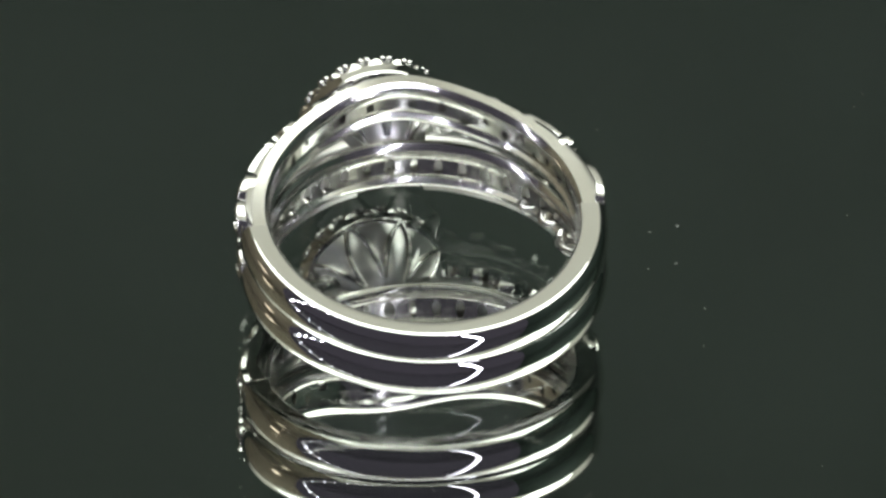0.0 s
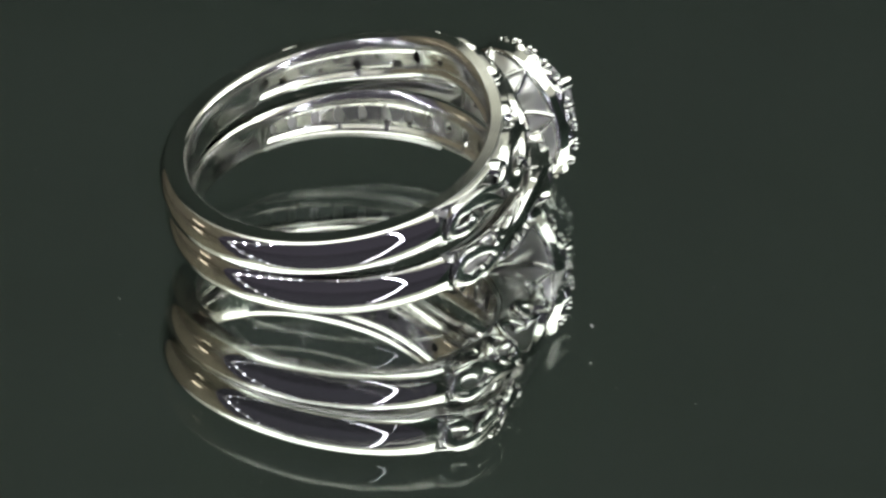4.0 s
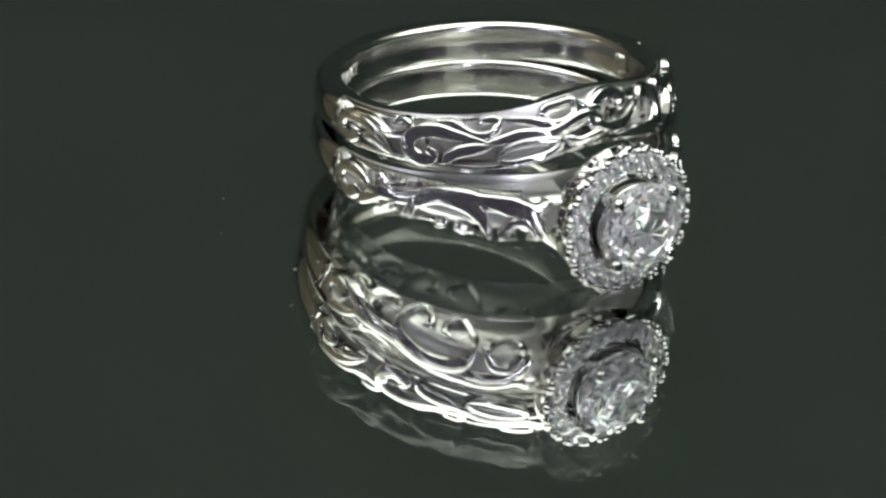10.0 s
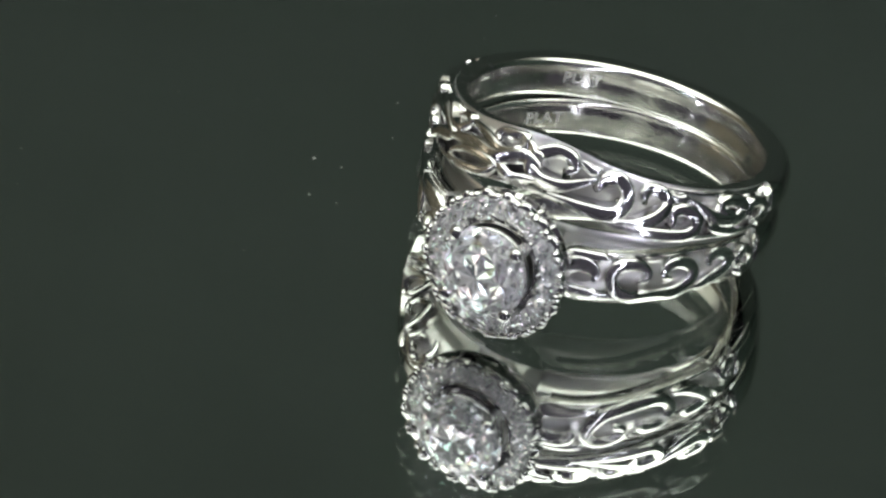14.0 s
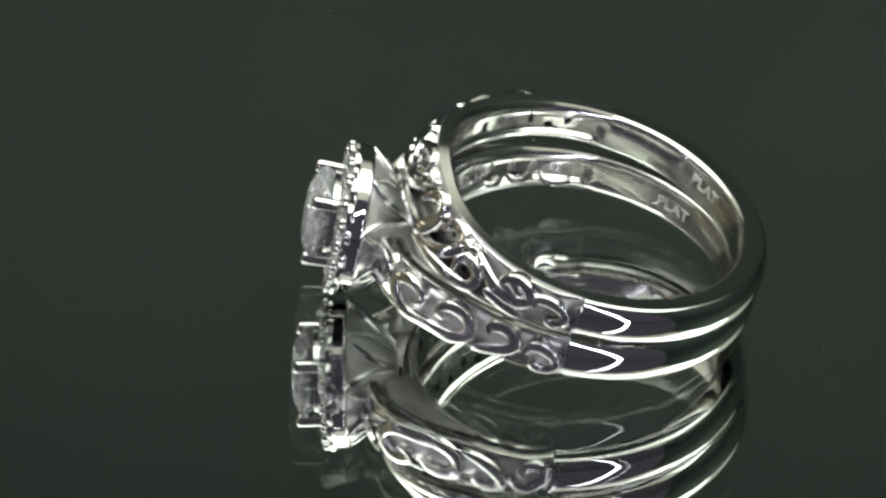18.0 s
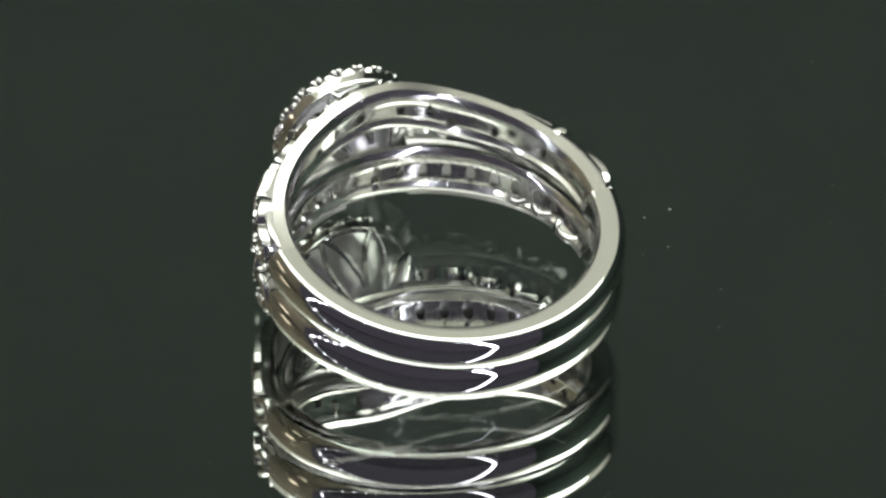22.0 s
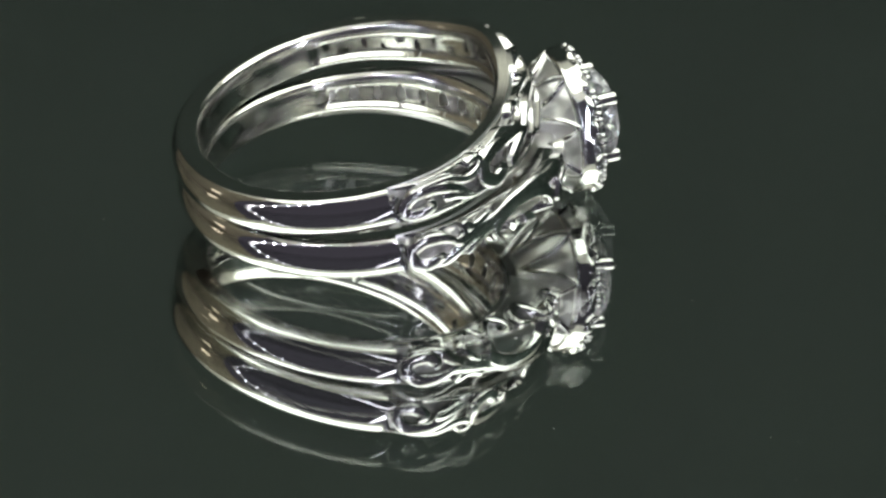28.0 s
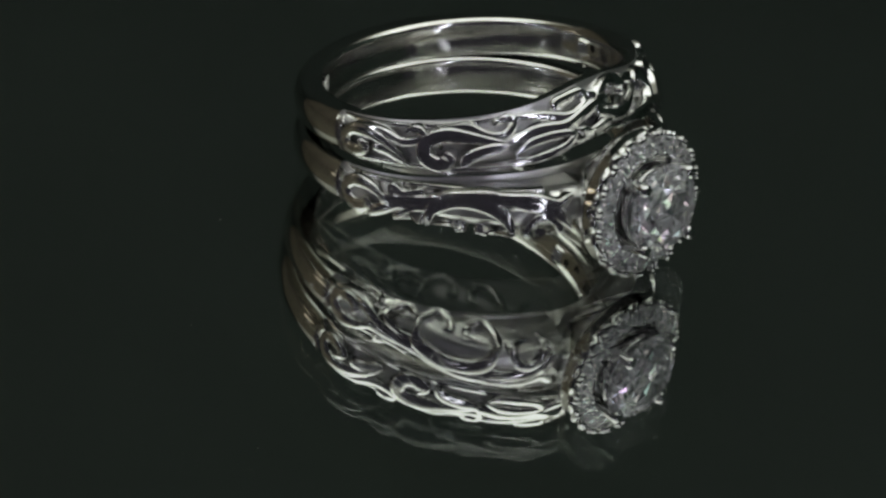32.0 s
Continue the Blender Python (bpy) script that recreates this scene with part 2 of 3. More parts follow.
def gallery(parent, lift, holes, width, outer=9.25, half=1.18, under=0.09):
    """The pierced inner sleeve of the front half."""
    bm = bmesh.new()
    nd, nz = 352, 18
    ds = [-SEAM_A + (SEAM_A + SEAM_B) * i / nd for i in range(nd + 1)]
    zs = [-half + 2 * half * j / nz for j in range(nz + 1)]

    def spot(i, j):
        d, z = ds[i], zs[j]
        for hd, hz, wd, wz in holes:
            e = math.hypot((d - hd) / wd, (z - hz) / wz)
            if 0.72 < e < 1.25 and 0 < j < nz:
                return hd + (d - hd) / e, hz + (z - hz) / e
        return d, z

    def gone(i, j):
        d, z = (ds[i] + ds[i + 1]) / 2, (zs[j] + zs[j + 1]) / 2
        return any(math.hypot((d - hd) / wd, (z - hz) / wz) < 1 for hd, hz, wd, wz in holes)

    cut = [[gone(i, j) for j in range(nz)] for i in range(nd)]
    shells = []
    for r in (INNER, outer):
        grid = []
        for i in range(nd + 1):
            col = []
            for j in range(nz + 1):
                d, z = spot(i, j)
                ease = (max(0, abs(z) / half - 0.62) / 0.38) ** 2 * 0.34 if r == INNER else (max(0, abs(z) / half - 0.78) / 0.22) ** 2 * -0.1
                if r == INNER:
                    dip = min(1, max(0, (0.56 - abs(z) / half) / 0.16)) * min(1, (seam(math.copysign(1, d)) - abs(d)) / 6)
                    ease += 0.24 * dip * dip * (3 - 2 * dip)
                f = min(1, (seam(math.copysign(1, d)) - abs(d)) / 45)
                swell = 1 + 0.06 * f if z >= 0 else 1 - under * f * (r == outer)
                col.append(bm.verts.new(polar(d, r + ease + (9.75 - outer) * (1 - f) * (r == outer), z * swell * width(d) / half + lift(d))))
            grid.append(col)
        shells.append(grid)
    a, b = shells
    for i in range(nd):
        for j in range(nz):
            if cut[i][j]:
                continue
            bm.faces.new((a[i][j], a[i][j + 1], a[i + 1][j + 1], a[i + 1][j]))
            bm.faces.new((b[i][j], b[i + 1][j], b[i + 1][j + 1], b[i][j + 1]))
            for di, dj, p, q in ((-1, 0, (0, 0), (0, 1)), (1, 0, (1, 1), (1, 0)), (0, -1, (1, 0), (0, 0)), (0, 1, (0, 1), (1, 1))):
                ii, jj = i + di, j + dj
                if not (0 <= ii < nd and 0 <= jj < nz) or cut[ii][jj]:
                    p1, q1 = (i + p[0], j + p[1]), (i + q[0], j + q[1])
                    bm.faces.new((b[p1[0]][p1[1]], b[q1[0]][q1[1]], a[q1[0]][q1[1]], a[p1[0]][p1[1]]))
    loose = [v for v in bm.verts if not v.link_faces]
    bmesh.ops.delete(bm, geom=loose, context="VERTS")
    for e in bm.edges:
        e.smooth = len(e.link_faces) == 2 and e.calc_face_angle(0) < 0.5
    ob = part("gallery", bm, PLATINUM_SATIN, parent, "pierced inner sleeve")
    ob.data.materials.append(RECESS)
    for f in ob.data.polygons:
        f.material_index = int(f.normal.x * f.center.x + f.normal.y * f.center.y > 0.7 * math.hypot(f.center.x, f.center.y))
    return ob


def broaden(d, more):
    """Half the band's width, which grows from the seam towards the head."""
    f = min(1, max(0, (84 - abs(d)) / 55))
    return 1.18 + more * f * f * (3 - 2 * f)


def ribbon(bm, pts, half, up, deep):
    """A flat strip with eased edges along pts: half its width at each, deep along -up."""
    loops = []
    for i, p in enumerate(pts):
        t = (pts[min(i + 1, len(pts) - 1)] - pts[max(i - 1, 0)]).normalized()
        n = up(p)
        n = (n - t * n.dot(t)).normalized()
        w = t.cross(n)
        h = half[i]
        e = min(0.17, 0.5 * h)
        shape = [(-h, -deep), (-h, -0.5 * deep), (-h, -e), (-h + 0.3 * e, -0.3 * e), (-h + e, -0.03), (-0.4 * (h - e), 0.0), (0.4 * (h - e), 0.0),
                 (h - e, -0.03), (h - 0.3 * e, -0.3 * e), (h, -e), (h, -0.5 * deep), (h, -deep)]
        loops.append([p + w * x + n * y for x, y in shape])
    loft(bm, loops, closed=False, caps=True)


class Band:
    """Lays flat patterns (a: mm from the seam towards the head, b: across, -1 to 1) on one side of a ring."""

    def __init__(self, parent, lift, crown, width, flare=0.0, roll=0.0):
        self.roll = roll
        self.parent, self.lift, self.crown, self.width, self.flare = parent, lift, crown, width, flare

    def place(self, side, a, b, keep=0.0):
        d = seam(side) - math.degrees(a / 10.0)
        rise = min(1, max(0, a / 1.6))
        f = min(1, max(0, (78 - abs(d)) / 45))
        under = max(0, -0.9 - b)   # past the lower edge the pattern turns in under the ring
        b += 0.55 * under
        r = self.crown(d) - self.roll * under - 0.34 * (1 - rise) - 0.14 * b * b - 0.7 * max(0, abs(b) - 0.95) - self.flare * b * f * f * (3 - 2 * f)
        return polar(side * d, r, b * (self.width(d) - keep) + self.lift(d))

    def scroll(self, side, flat_pts, thick, n=44, name="scroll", tip=0.22, deep=1.15):
        line = glide([(a, b, 0) for a, b in flat_pts], n)
        wide = 1.45 * thick
        pts = [self.place(side, p.x, max(-2.0 if self.roll else -1.12, min(1.0, p.y)), (0.85 if p.y > 0 else 0.5) * wide + 0.03) for p in line]
        half = [wide * (tip + (1 - tip) * min(1, 5 * k / n, 5 * (n - 1 - k) / n) ** 0.7) for k in range(n)]
        bm = bmesh.new()
        turn = lambda p: outward(p) - Vector((0, 0, 1.3 * min(1, max(0, (-1.1 - p.z) / 0.4)))) if self.roll else outward(p)
        ribbon(bm, pts, half, turn, deep)
        return part(name, bm, PLATINUM_WORN, self.parent)

    def rail(self, side, a0, a1, b, thick, drop=0.0, deep=0.6):
        n = 60
        pts = []
        for k in range(n):
            q = self.place(side, a0 + (a1 - a0) * k / (n - 1), b)
            pts.append(q - outward(q) * drop)
        bm = bmesh.new()
        ribbon(bm, pts, [thick] * n, outward, deep)
        return part("rail", bm, PLATINUM_CAST, self.parent)


def brilliant(bm, r, m):
    """A round brilliant cut, its table towards +z."""
    pts = []
    for n, rad, z, off in ((8, 0.55, 0.30, 0), (8, 0.73, 0.24, 0.5), (16, 0.88, 0.135, 0), (32, 1.0, 0.02, 0), (32, 1.0, -0.02, 0),
                           (16, 0.76, -0.255, 0.5), (8, 0.46, -0.525, 0), (8, 0.2, -0.745, 0.5), (1, 0.0, -0.87, 0)):
        for k in range(n):
            a = 2 * math.pi * (k + off) / n
            pts.append((rad * math.cos(a), rad * math.sin(a), z))
    vs = [bm.verts.new(Vector(p) * r) for p in pts]
    bmesh.ops.convex_hull(bm, input=vs)
    bmesh.ops.dissolve_limit(bm, angle_limit=0.01, verts=bm.verts, edges=bm.edges)
    tops = [f for f in bm.faces if f.calc_center_median().z > 0.295 * r]
    bmesh.ops.poke(bm, faces=tops)
    rng = random.Random(9)
    for v in bm.verts:
        if v.co.z > 0.295 * r and v.co.xy.length < 0.4 * r:
            v.co.x, v.co.y = rng.uniform(-0.2, 0.2) * r, rng.uniform(-0.2, 0.2) * r
    old = set(bm.verts)
    for depth in (0.012 * r, 0.004 * r)[:2 if r > 2 else 1]:
        bmesh.ops.poke(bm, faces=bm.faces, offset=depth)
    for v in bm.verts:
        if v not in old:
            v.co.x, v.co.y = v.co.x + rng.uniform(-0.05, 0.05) * r, v.co.y + rng.uniform(-0.05, 0.05) * r
    bmesh.ops.split_edges(bm, edges=bm.edges)
    bmesh.ops.transform(bm, matrix=m, verts=bm.verts)


def facing(x, y, z, lean=(1, 0, 0)):
    """A pose whose z axis points along lean."""
    return Matrix.Translation((x, y, z)) @ Vector(lean).to_track_quat("Z", "Y").to_matrix().to_4x4()


HALO_SHOULDER_A = [
    ([(3.6, 0.15), (2.6, 0.75), (1.5, 0.85), (0.8, 0.25), (0.9, -0.5), (1.7, -0.82), (2.4, -0.5), (2.25, -0.1)], 0.27),
    ([(0.6, -0.98), (2.1, -1.02), (3.1, -0.7), (4.5, 0.1), (6.0, 0.35)], 0.25),
    ([(3.2, 0.45), (3.8, 0.12), (6.0, 0.3), (7.4, 0.75), (8.8, 0.92), (10.1, 0.85), (11.5, 0.8), (12.8, 0.5), (13.6, 1.0)], 0.36),
    ([(4.0, 0.3), (4.0, 0.95), (4.6, 0.62), (5.5, 0.78), (5.9, 1.05)], 0.2),
    ([(6.1, -0.85), (6.4, 0.05), (7.6, 0.66), (9.0, 0.62), (10.1, 0.12), (10.6, -0.85)], 0.32),
    ([(7.6, -1.05), (8.0, -1.2), (7.8, -1.6), (7.0, -1.75), (6.3, -1.3), (6.1, -0.8)], 0.17),
    ([(9.3, -1.05), (8.9, -1.2), (9.0, -1.6), (9.8, -1.8), (10.5, -1.35), (10.6, -0.8)], 0.17),
    ([(5.4, -1.0), (5.7, -1.3), (5.2, -1.6), (4.5, -1.3), (4.3, -0.8), (4.7, -0.4), (5.4, -0.1)], 0.16),
    ([(3.2, -1.2), (3.0, -1.55), (2.2, -1.5), (1.7, -1.0)], 0.15),
    ([(10.4, 0.72), (11.9, 0.45), (12.9, 0.0), (13.5, -0.7)], 0.28),
    ([(12.0, -1.35), (11.5, -1.2), (11.3, -0.7), (11.7, -0.15), (12.4, -0.1), (12.9, -0.6), (13.0, -1.25), (12.6, -1.6)], 0.2),
    ([(8.2, 1.08), (9.4, 1.0), (10.0, 0.92)], 0.18)]
HALO_SHOULDER_B = [
    ([(2.4, -0.2), (2.1, 0.4), (1.5, 0.6), (0.7, 0.05), (0.55, -0.6), (1.1, -0.92), (1.75, -0.66), (1.55, -0.2)], 0.24),
    ([(5.4, -0.98), (4.3, -0.72), (3.3, -0.28), (2.9, 0.28), (3.2, 0.8), (3.9, 0.95), (4.45, 0.7), (4.4, 0.3)], 0.27),
    ([(8.9, -0.05), (8.35, 0.15), (8.5, 0.6), (9.2, 0.82), (9.9, 0.7), (10.25, 0.2), (9.95, -0.4), (9.1, -0.85), (8.0, -0.98), (6.8, -0.92), (5.85, -0.62), (5.45, -0.05), (5.75, 0.5), (6.5, 0.78), (7.25, 0.6), (7.4, 0.15), (6.9, 0.0)], 0.27),
    ([(11.0, -0.1), (11.1, 0.5), (11.9, 0.66), (12.6, 0.2), (12.8, -0.5), (12.3, -1.0), (11.1, -1.02), (9.5, -1.05)], 0.33),
    ([(13.1, -1.25), (12.6, -1.12), (11.9, -1.05)], 0.22),
    ([(10.4, 1.05), (11.4, 1.0), (12.6, 1.05)], 0.2)]
BAND_SCROLLS_A = [
    ([(4.8, -0.85), (3.8, 0.05), (2.7, 0.62), (1.4, 0.68), (0.75, 0.0), (0.9, -0.58), (1.8, -0.65), (2.3, -0.28), (1.9, 0.05)], 0.25),
    ([(2.9, -0.2), (3.7, -0.28), (4.8, -0.88)], 0.24),
    ([(1.5, 1.0), (3.3, 0.85), (4.5, 0.3), (5.5, 0.4), (5.8, 0.8), (5.3, 1.05), (4.8, 0.85)], 0.17),
    ([(10.5, -0.05), (8.4, 0.5), (7.0, 0.72), (6.0, 0.35), (5.9, -0.5), (6.6, -0.92), (7.3, -0.62), (7.0, -0.2)], 0.31),
    ([(7.9, -0.85), (8.7, -0.35), (10.5, -0.1)], 0.25),
    ([(6.6, 1.05), (8.1, 1.02), (9.5, 0.42), (10.5, 0.4), (10.9, 0.85), (10.3, 1.1), (9.8, 0.85)], 0.18),
    ([(10.2, 0.0), (12.2, 0.12), (14.0, -0.15), (15.7, 0.2), (16.9, 0.0)], 0.3),
    ([(10.9, 1.05), (12.6, 0.72), (14.2, 0.2), (15.3, 0.4), (15.3, 0.95), (14.4, 1.1), (13.5, 0.9), (13.8, 0.5)], 0.22),
    ([(10.8, -0.55), (11.7, -0.25), (13.0, -0.25), (14.2, -0.55), (13.6, -0.92), (11.9, -1.0), (10.8, -0.7)], 0.18),
    ([(14.4, -0.4), (15.4, -0.8), (16.8, -0.6)], 0.22),
    ([(15.6, 0.95), (16.2, 0.5), (16.9, 0.4)], 0.2)]
BAND_SCROLLS_B = [
    ([(2.5, -0.05), (2.4, 0.6), (1.6, 0.66), (0.9, 0.25), (0.8, -0.35), (1.4, -0.62), (1.8, -0.3)], 0.21),
    ([(6.9, 1.02), (5.8, 0.5), (4.7, -0.1), (3.5, -0.18), (2.9, 0.32), (3.1, 0.82), (3.9, 1.0), (4.45, 0.65), (4.1, 0.25), (3.6, 0.25)], 0.27),
    ([(7.5, -0.5), (7.5, 0.08), (6.9, 0.35), (6.15, 0.05), (6.1, -0.55), (6.7, -0.9), (7.8, -0.98), (9.5, -0.98), (11.0, -1.02)], 0.25),
    ([(9.3, 0.5), (9.1, 0.92), (8.5, 1.02), (7.9, 0.65), (8.2, 0.0), (9.3, -0.6), (10.6, -0.82)], 0.26),
    ([(14.5, -1.02), (12.7, -0.9), (11.0, -0.65), (10.3, 0.0), (10.35, 0.7), (10.9, 1.0), (11.6, 0.75), (11.9, 0.25)], 0.3),
    ([(12.1, 0.62), (13.7, -0.3), (15.0, -0.52), (15.8, -0.15), (15.7, 0.45), (14.9, 0.92), (14.0, 1.0), (13.5, 0.68), (13.8, 0.3)], 0.29),
    ([(3.0, -0.95), (4.4, -0.7), (5.4, -0.35)], 0.2),
    ([(6.6, 0.95), (7.3, 0.75), (7.9, 0.9)], 0.18),
    ([(11.9, 1.02), (12.5, 0.8), (13.2, 0.98)], 0.18)]


def shoulder(parent, side, crown, wide):
    """The smooth body under the scrolls of a raised shoulder, its lower face sloping out."""
    bm = bmesh.new()
    loops = []
    for k in range(61):
        d = seam(side) - 3 - (seam(side) - 16) * k / 60
        c, w = crown(d) - 0.5, wide(d)
        loops.append([polar(side * d, q, z * w) for q, z in ((8.62, -0.97), (8.62 + 0.5 * (c - 8.62), -0.74), (c - 0.12, -0.44), (c, -0.2), (c, 0.4), (c - 0.15, 0.62), (9.3, 0.8), (9.2, 0.0))])
    loft(bm, loops, closed=False, caps=True)
    part("shoulder", bm, RECESS, parent)


def stamp(parent, word, start, z):
    """A word struck into the inside of a ring, read towards falling angles."""
    text = bpy.data.curves.new("stamp", "FONT")
    text.body, text.size, text.extrude, text.resolution_u = word, 1.0, 0.03, 3
    ob = new("stamp_text", text)
    bpy.context.view_layer.update()
    me = bpy.data.meshes.new_from_object(ob.evaluated_get(bpy.context.evaluated_depsgraph_get()))
    bpy.data.objects.remove(ob)
    bm = bmesh.new()
    bm.from_mesh(me)
    bmesh.ops.subdivide_edges(bm, edges=[e for e in bm.edges if e.calc_length() > 0.3], cuts=1)
    for v in bm.verts:
        x, y, d = v.co
        v.co = polar(start - math.degrees(x * 1.05 / INNER), INNER - 0.02 - d, z + y * 0.95)
    return part("stamp", bm, STAMP, parent, "stamped metal mark", False)


def engagement_ring():
    ring = tagged(new("engagement_ring"), "platinum halo ring with round diamond and scrolled shoulders, lying flat", "ring", "bridal ring set")
    flat = lambda d: 0.0
    shank(ring, flat)
    holes = []
    for side in (-1, 1):
        holes += [(side * d, 0.0, w, h) for d, w, h in ((80, 1.3, 0.3), (72, 1.9, 0.42), (63, 1.6, 0.4), (54, 2.0, 0.44), (45, 1.7, 0.42), (36, 2.0, 0.44), (27, 1.8, 0.42), (18, 1.7, 0.4), (9, 1.5, 0.4))]
    holes.append((0, 0, 2.2, 0.44))
    wide = lambda d: broaden(d, 0.38)
    gallery(ring, flat, holes, wide, under=0.45)

    def crown(d):
        f = min(1, max(0, (66 - abs(d)) / 44))
        return 10.55 + 1.5 * f * f * (3 - 2 * f)

    band = Band(ring, flat, crown, wide, 0.0, 1.3)
    for side in (-1, 1):
        band.rail(side, 0.0, 12.2, 0.86, 0.12, 0.5, 0.9)
        band.scroll(side, [(0.4, -0.86), (0.12, -0.45), (0.0, 0.0), (0.12, 0.45), (0.4, 0.86)], 0.17, 24, name="seam_bar", tip=0.9)
        if side != SIDE_A:
            band.rail(side, 0.0, 12.2, -1.0, 0.13, 0.3, 0.9)
        shoulder(ring, side, crown, wide)
    for line, thick in HALO_SHOULDER_A:
        band.scroll(SIDE_A, line, thick)
    for line, thick in HALO_SHOULDER_B:
        band.scroll(-SIDE_A, line, thick)

    stamp(ring, "PLAT", -122, -0.3)
    # the head: leaves, halo plate, beads, stones
    basket = bmesh.new()
    loops = []
    for k in range(20):
        f = k / 19
        ring_pts = []
        for j in range(160):
            a = 2 * math.pi * j / 160
            groove = abs(math.sin(4 * a)) ** 0.55
            tip = 0.35 * f * f * (1 - abs(math.cos(4 * a)))
            rad = (1.35 + 2.75 * f ** 0.75) * (1 - 0.12 * (1 - groove) * math.sin(math.pi * min(1, 0.15 + f)))
            ring_pts.append((9.6 + 2.8 * f + tip * 0.3, rad * math.cos(a), rad * math.sin(a)))
        loops.append(ring_pts)
    loft(basket, loops, closed=False, caps=True)
    part("basket", basket, RECESS, ring, "fluted flower-shaped basket under the halo")
    for k in range(16):
        # two ribs meet in a leaf's point under the halo
        rib = bmesh.new()
        a = math.pi / 4 * (k // 2) + math.pi / 8
        spread = 0.34 * (1 if k % 2 else -1)
        pts = [Matrix.Rotation(a + spread * (1 - (i / 19) ** 1.6), 4, "X") @ p for i, p in enumerate(glide([(9.7, 1.65, 0), (10.5, 2.5, 0), (11.5, 3.42, 0), (12.35, 4.15, 0)], 20))]
        tube(rib, pts, [0.13 + 0.07 * math.sin(math.pi * i / 19) for i in range(20)], lambda p: Vector((-0.5, p.y, p.z)).normalized())
        part("rib", rib, PLATINUM, ring)
    plate = bmesh.new()
    loops = []
    for k in range(160):
        a = 2 * math.pi * k / 160
        ro = 4.34 + 0.14 * math.cos(20 * a)
        loops.append([(x, r * math.cos(a), r * math.sin(a)) for x, r in ((12.3, 2.35), (12.2, 3.9), (12.26, 4.14), (12.36, 4.22), (12.5, 4.24), (13.0, 4.26), (13.08, 4.28), (13.22, ro), (13.4, ro - 0.03), (13.47, ro - 0.15),
                                                                      (13.33, 3.5), (13.47, 2.62), (13.45, 2.42))])
    loft(plate, loops)
    plate = part("halo_setting", plate, PLATINUM, ring, "polished halo plate with a scalloped front edge")
    stone = bmesh.new()
    brilliant(stone, 0.58, Matrix.Identity(4))
    stone = mesh_of("halo_diamond", stone, DIAMOND, False)
    bead = bmesh.new()
    bmesh.ops.create_uvsphere(bead, u_segments=12, v_segments=8, radius=0.24)
    bead = mesh_of("bead", bead, PLATINUM_WORN)
    for k in range(20):
        a = 2 * math.pi * k / 20
        lean = Vector((1, 0.28 * math.cos(a), 0.28 * math.sin(a)))
        share("halo_diamond", stone, plate, facing(13.59, 3.52 * math.cos(a), 3.52 * math.sin(a), lean))
        for off, rad in ((0.36, 4.16), (0.64, 4.16), (0.5, 2.95)):
            b = 2 * math.pi * (k + off) / 20
            share("bead", bead, plate, Matrix.Translation((13.60, rad * math.cos(b), rad * math.sin(b))))
    cup = bmesh.new()
    loops = []
    for k in range(48):
        a = 2 * math.pi * k / 48
        loops.append([(x, r * math.cos(a), r * math.sin(a)) for x, r in ((12.3, 1.4), (12.3, 1.75), (14.2, 2.5), (14.3, 2.42), (14.2, 2.3), (12.6, 1.4))])
    loft(cup, loops)
    cup = part("cup", cup, PLATINUM_CAST, ring)
    prong = bmesh.new()
    pts = glide([(11.2, 0, 1.9), (13.0, 0, 2.52), (14.2, 0, 2.64), (15.12, 0, 2.66)], 18) + [Vector((x, 0, 2.66)) for x in (15.22, 15.30, 15.345, 15.36)]
    tube(prong, pts, [0.4] * 18 + [0.375, 0.32, 0.25, 0.2], lambda p: Vector((0, 1, 0)), sides=16)
    prong = mesh_of("prong", prong, PLATINUM_WORN)
    for k in range(4):
        share("prong", prong, cup, Matrix.Rotation(math.pi / 2 * k + math.pi / 4, 4, "X"))
    gem = bmesh.new()
    brilliant(gem, 2.62, facing(14.75, 0, 0))
    part("centre_diamond", gem, DIAMOND, ring, "round brilliant diamond in four prongs", False)
    return ring


def wedding_band():
    ring = tagged(new("wedding_band"), "platinum contoured band with pierced scrollwork, stacked on the halo ring", "ring", "bridal ring set")
    wide = lambda d: broaden(d, 0.28)
    lift = lambda d: 1.05 * math.exp(-(d / 26) ** 2)
    shank(ring, lambda d: 0.0)
    holes = []
    for side in (-1, 1):
        holes += [(side * d, z, w, h) for d, z, w, h in ((80, 0.15, 1.6, 0.28), (73, -0.24, 1.9, 0.22), (65, 0.1, 1.2, 0.34), (58, -0.22, 1.0, 0.2), (51, 0.2, 2.2, 0.2), (44, -0.1, 1.5, 0.36), (36, 0.22, 1.2, 0.2), (28, -0.2, 2.2, 0.22), (19, 0.1, 1.6, 0.34), (8, 0.0, 1.8, 0.24))]
    gallery(ring, lift, holes, wide, outer=9.6)
    stamp(ring, "PLAT", -133.5, -0.2)
    band = Band(ring, lift, lambda d: 10.62, wide, 0.5)
    for side in (-1, 1):
        band.rail(side, 0.0, 0.1745 * seam(side), 0.86, 0.13, 0.5, 0.9)
        band.scroll(side, [(0.4, -0.86), (0.12, -0.45), (0.0, 0.0), (0.12, 0.45), (0.4, 0.86)], 0.17, 24, name="seam_bar", tip=0.9)
        band.rail(side, 0.0, 0.1745 * seam(side), -1.0, 0.13, 0.3, 1.0)
    for line, thick in BAND_SCROLLS_A:
        band.scroll(SIDE_A, line, thick)
    for line, thick in BAND_SCROLLS_B:
        band.scroll(-SIDE_A, line, thick)
    return ring


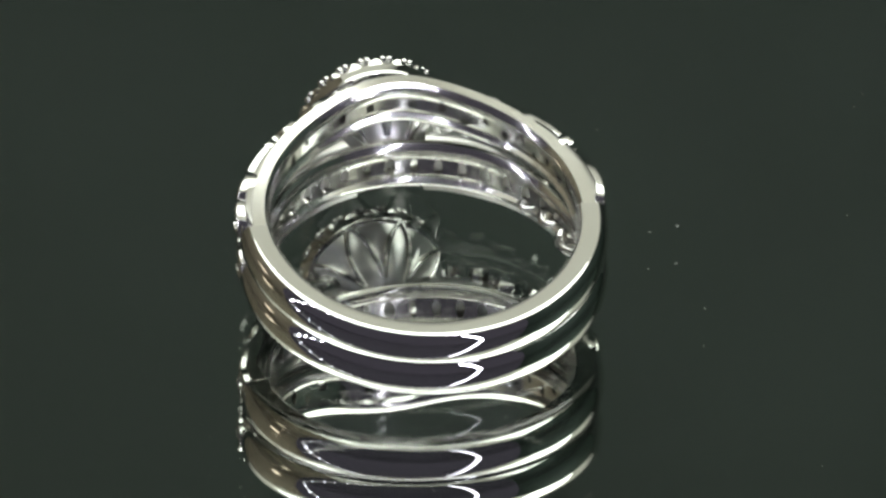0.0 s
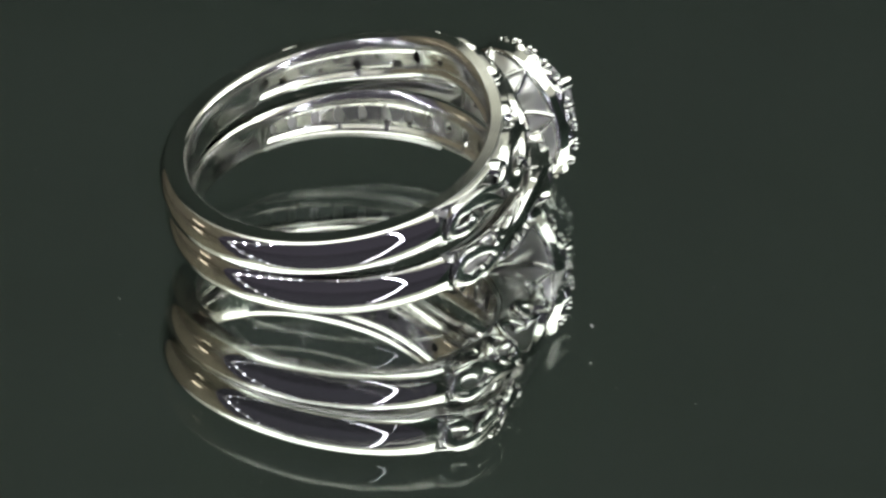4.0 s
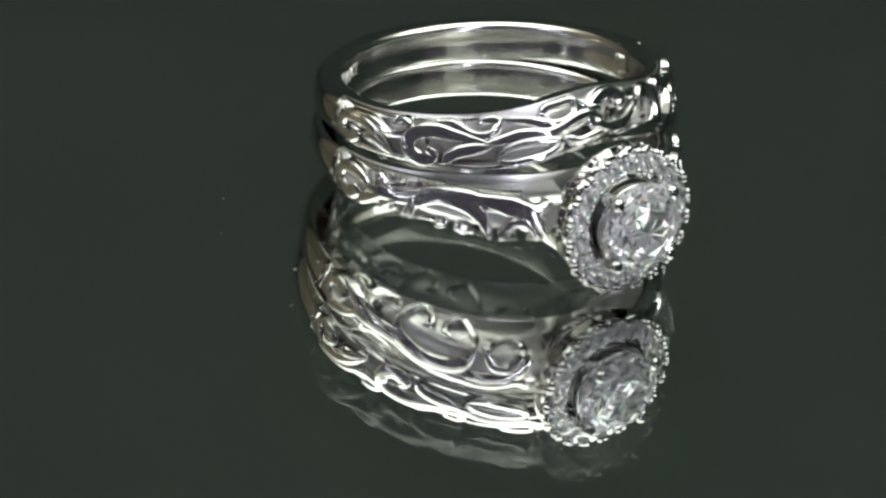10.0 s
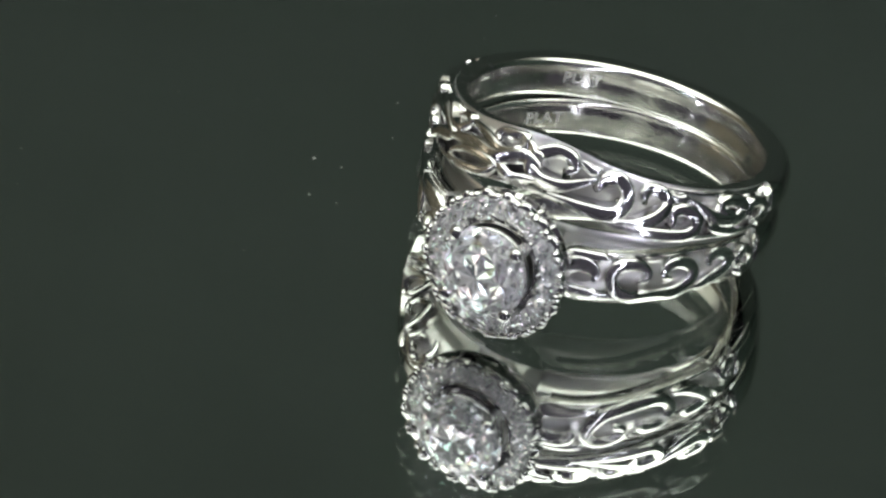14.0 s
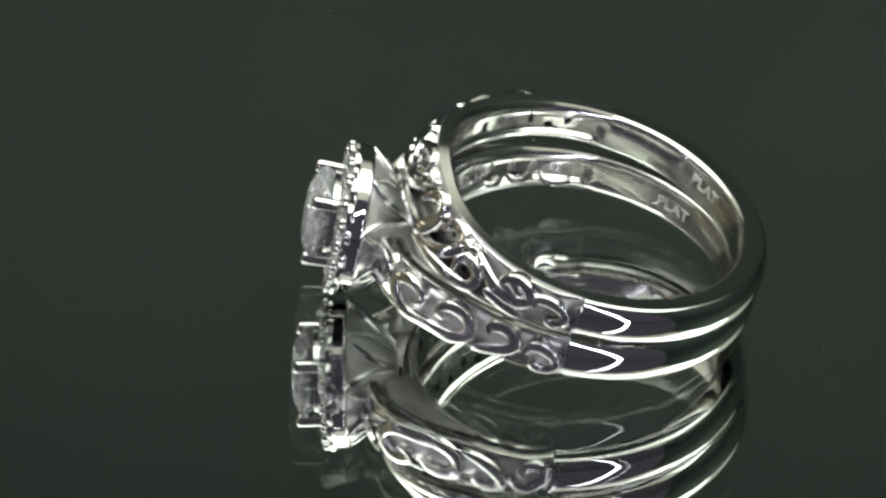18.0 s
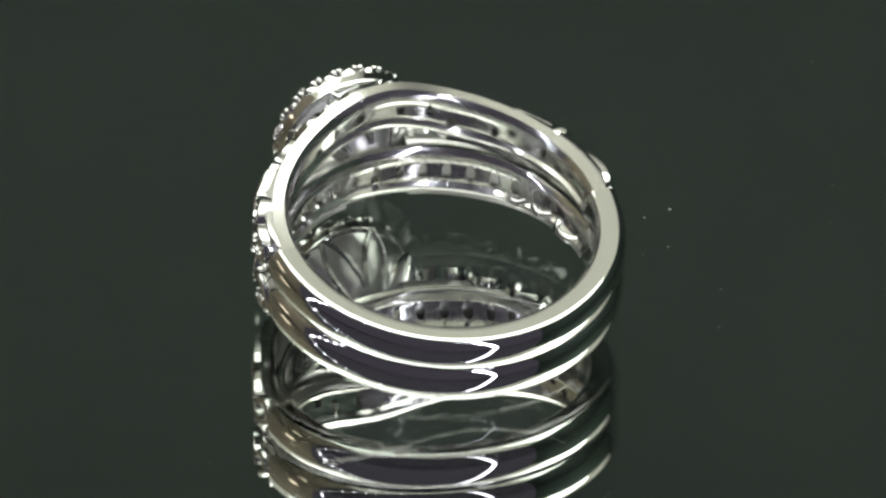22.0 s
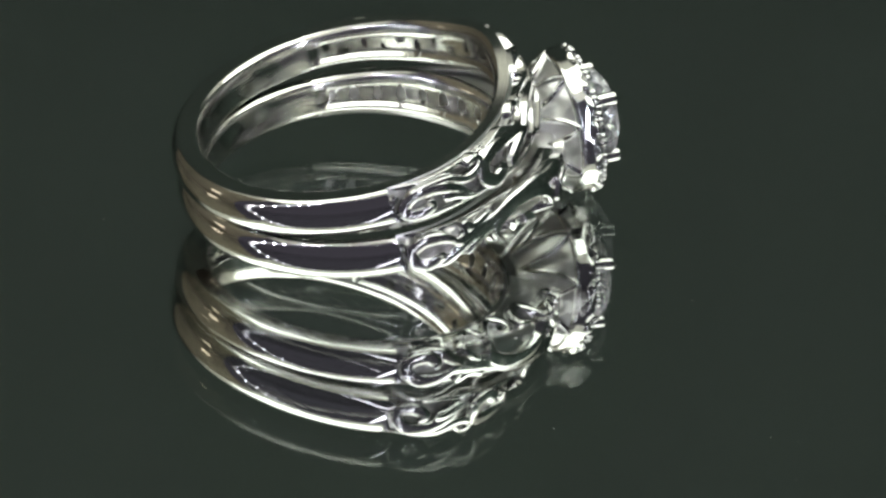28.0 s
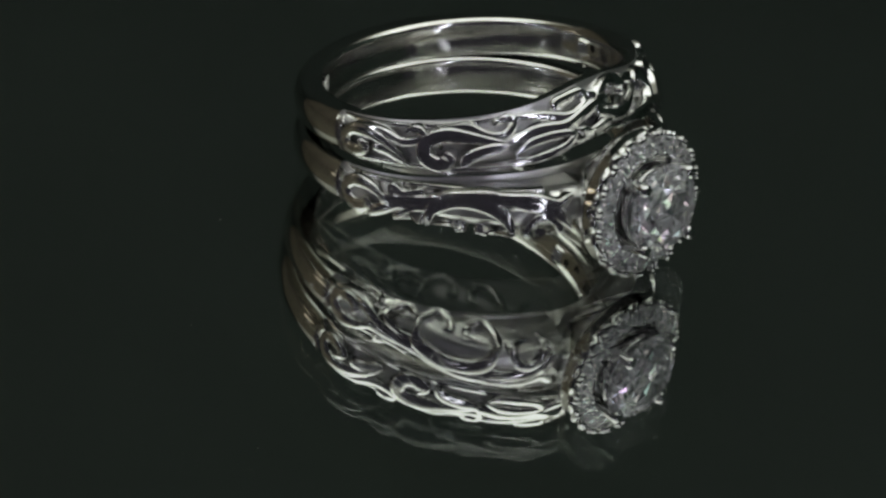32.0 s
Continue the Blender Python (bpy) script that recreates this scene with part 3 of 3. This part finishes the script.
# ---- the turntable ----
def turntable():
    table = tagged(new("turntable_mirror"), "round glass mirror with a silvered back and specks of dust", "turntable")

    def disc(name, r, z0, z1, mat, label):
        bm = bmesh.new()
        bmesh.ops.create_cone(bm, cap_ends=True, segments=128, radius1=r, radius2=r, depth=z1 - z0, matrix=Matrix.Translation((0, 0, (z0 + z1) / 2)))
        bmesh.ops.bevel(bm, geom=[e for e in bm.edges if len(e.link_faces) == 2 and e.calc_face_angle(0) > 1], offset=0.3, segments=2, affect="EDGES")
        return part(name, bm, mat, table, label, False)

    disc("glass_plate", 110, -2.86, 0.0, GLASS, "clear glass plate")
    disc("silvering", 109.5, -3.1, -2.862, SILVER, "silvered back of the glass")
    disc("platter", 108, -16, -3.11, EDGE, "black plastic platter")
    rng = random.Random(4)
    bm = bmesh.new()
    spots = [(11.49, 1.99, 0.12), (9.9, 1.3, 0.07), (13.2, -6.4, 0.06)] + [(rng.uniform(-26, 26), rng.uniform(-26, 26), rng.uniform(0.015, 0.04)) for _ in range(14)]
    for x, y, r in spots:
        bmesh.ops.create_icosphere(bm, subdivisions=1, radius=r, matrix=Matrix.Translation((x, y, r * 0.4)) @ Matrix.Rotation(rng.uniform(0, 6), 4, "Z") @ Matrix.Diagonal((1.0, 0.6, 0.4, 1)))
    tagged(part("dust", bm, DUST, table, "specks of pale dust", False), kind="stuff")
    return table


TURN = -15.95     # degrees a second
SLIP = 0.122      # degrees a second by which the rings creep back on the moving glass
mirror = turntable()
halo_ring = engagement_ring()
band_ring = wedding_band()
MIRROR_POSE = pose(0, 0, -0.45 * MM, 1.6, -3.02, 0)
HALO_POSE = pose(-3.12 * MM, -6.86 * MM, 1.90 * MM, 0, 0, 105.47) @ pose(0, 0, 0, -2.8, 0, 0) @ pose(0, 0, 0, 0, -6.95, 0)
BAND_POSE = HALO_POSE @ pose(-0.147 * MM, 0.168 * MM, 3.022 * MM, -0.81, 0, 0) @ pose(0, 0, 0, 0, -5.24, 0)


def creep(t):
    """How far the rings have slid on the glass by t seconds."""
    u = (t - 12) / 10
    return pose(-0.243 * u * MM, 0.077 * u * MM, 0, 0, 0, SLIP * t)


def motions():
    steps = [0.5 * k for k in range(65)]
    walk(mirror, [(t, pose(0, 0, 0, 0, 0, TURN * t) @ MIRROR_POSE) for t in steps])
    for thing, at in ((halo_ring, HALO_POSE), (band_ring, BAND_POSE)):
        walk(thing, [(t, pose(0, 0, 0, 0, 0, TURN * t) @ creep(t) @ at) for t in steps])


motions()
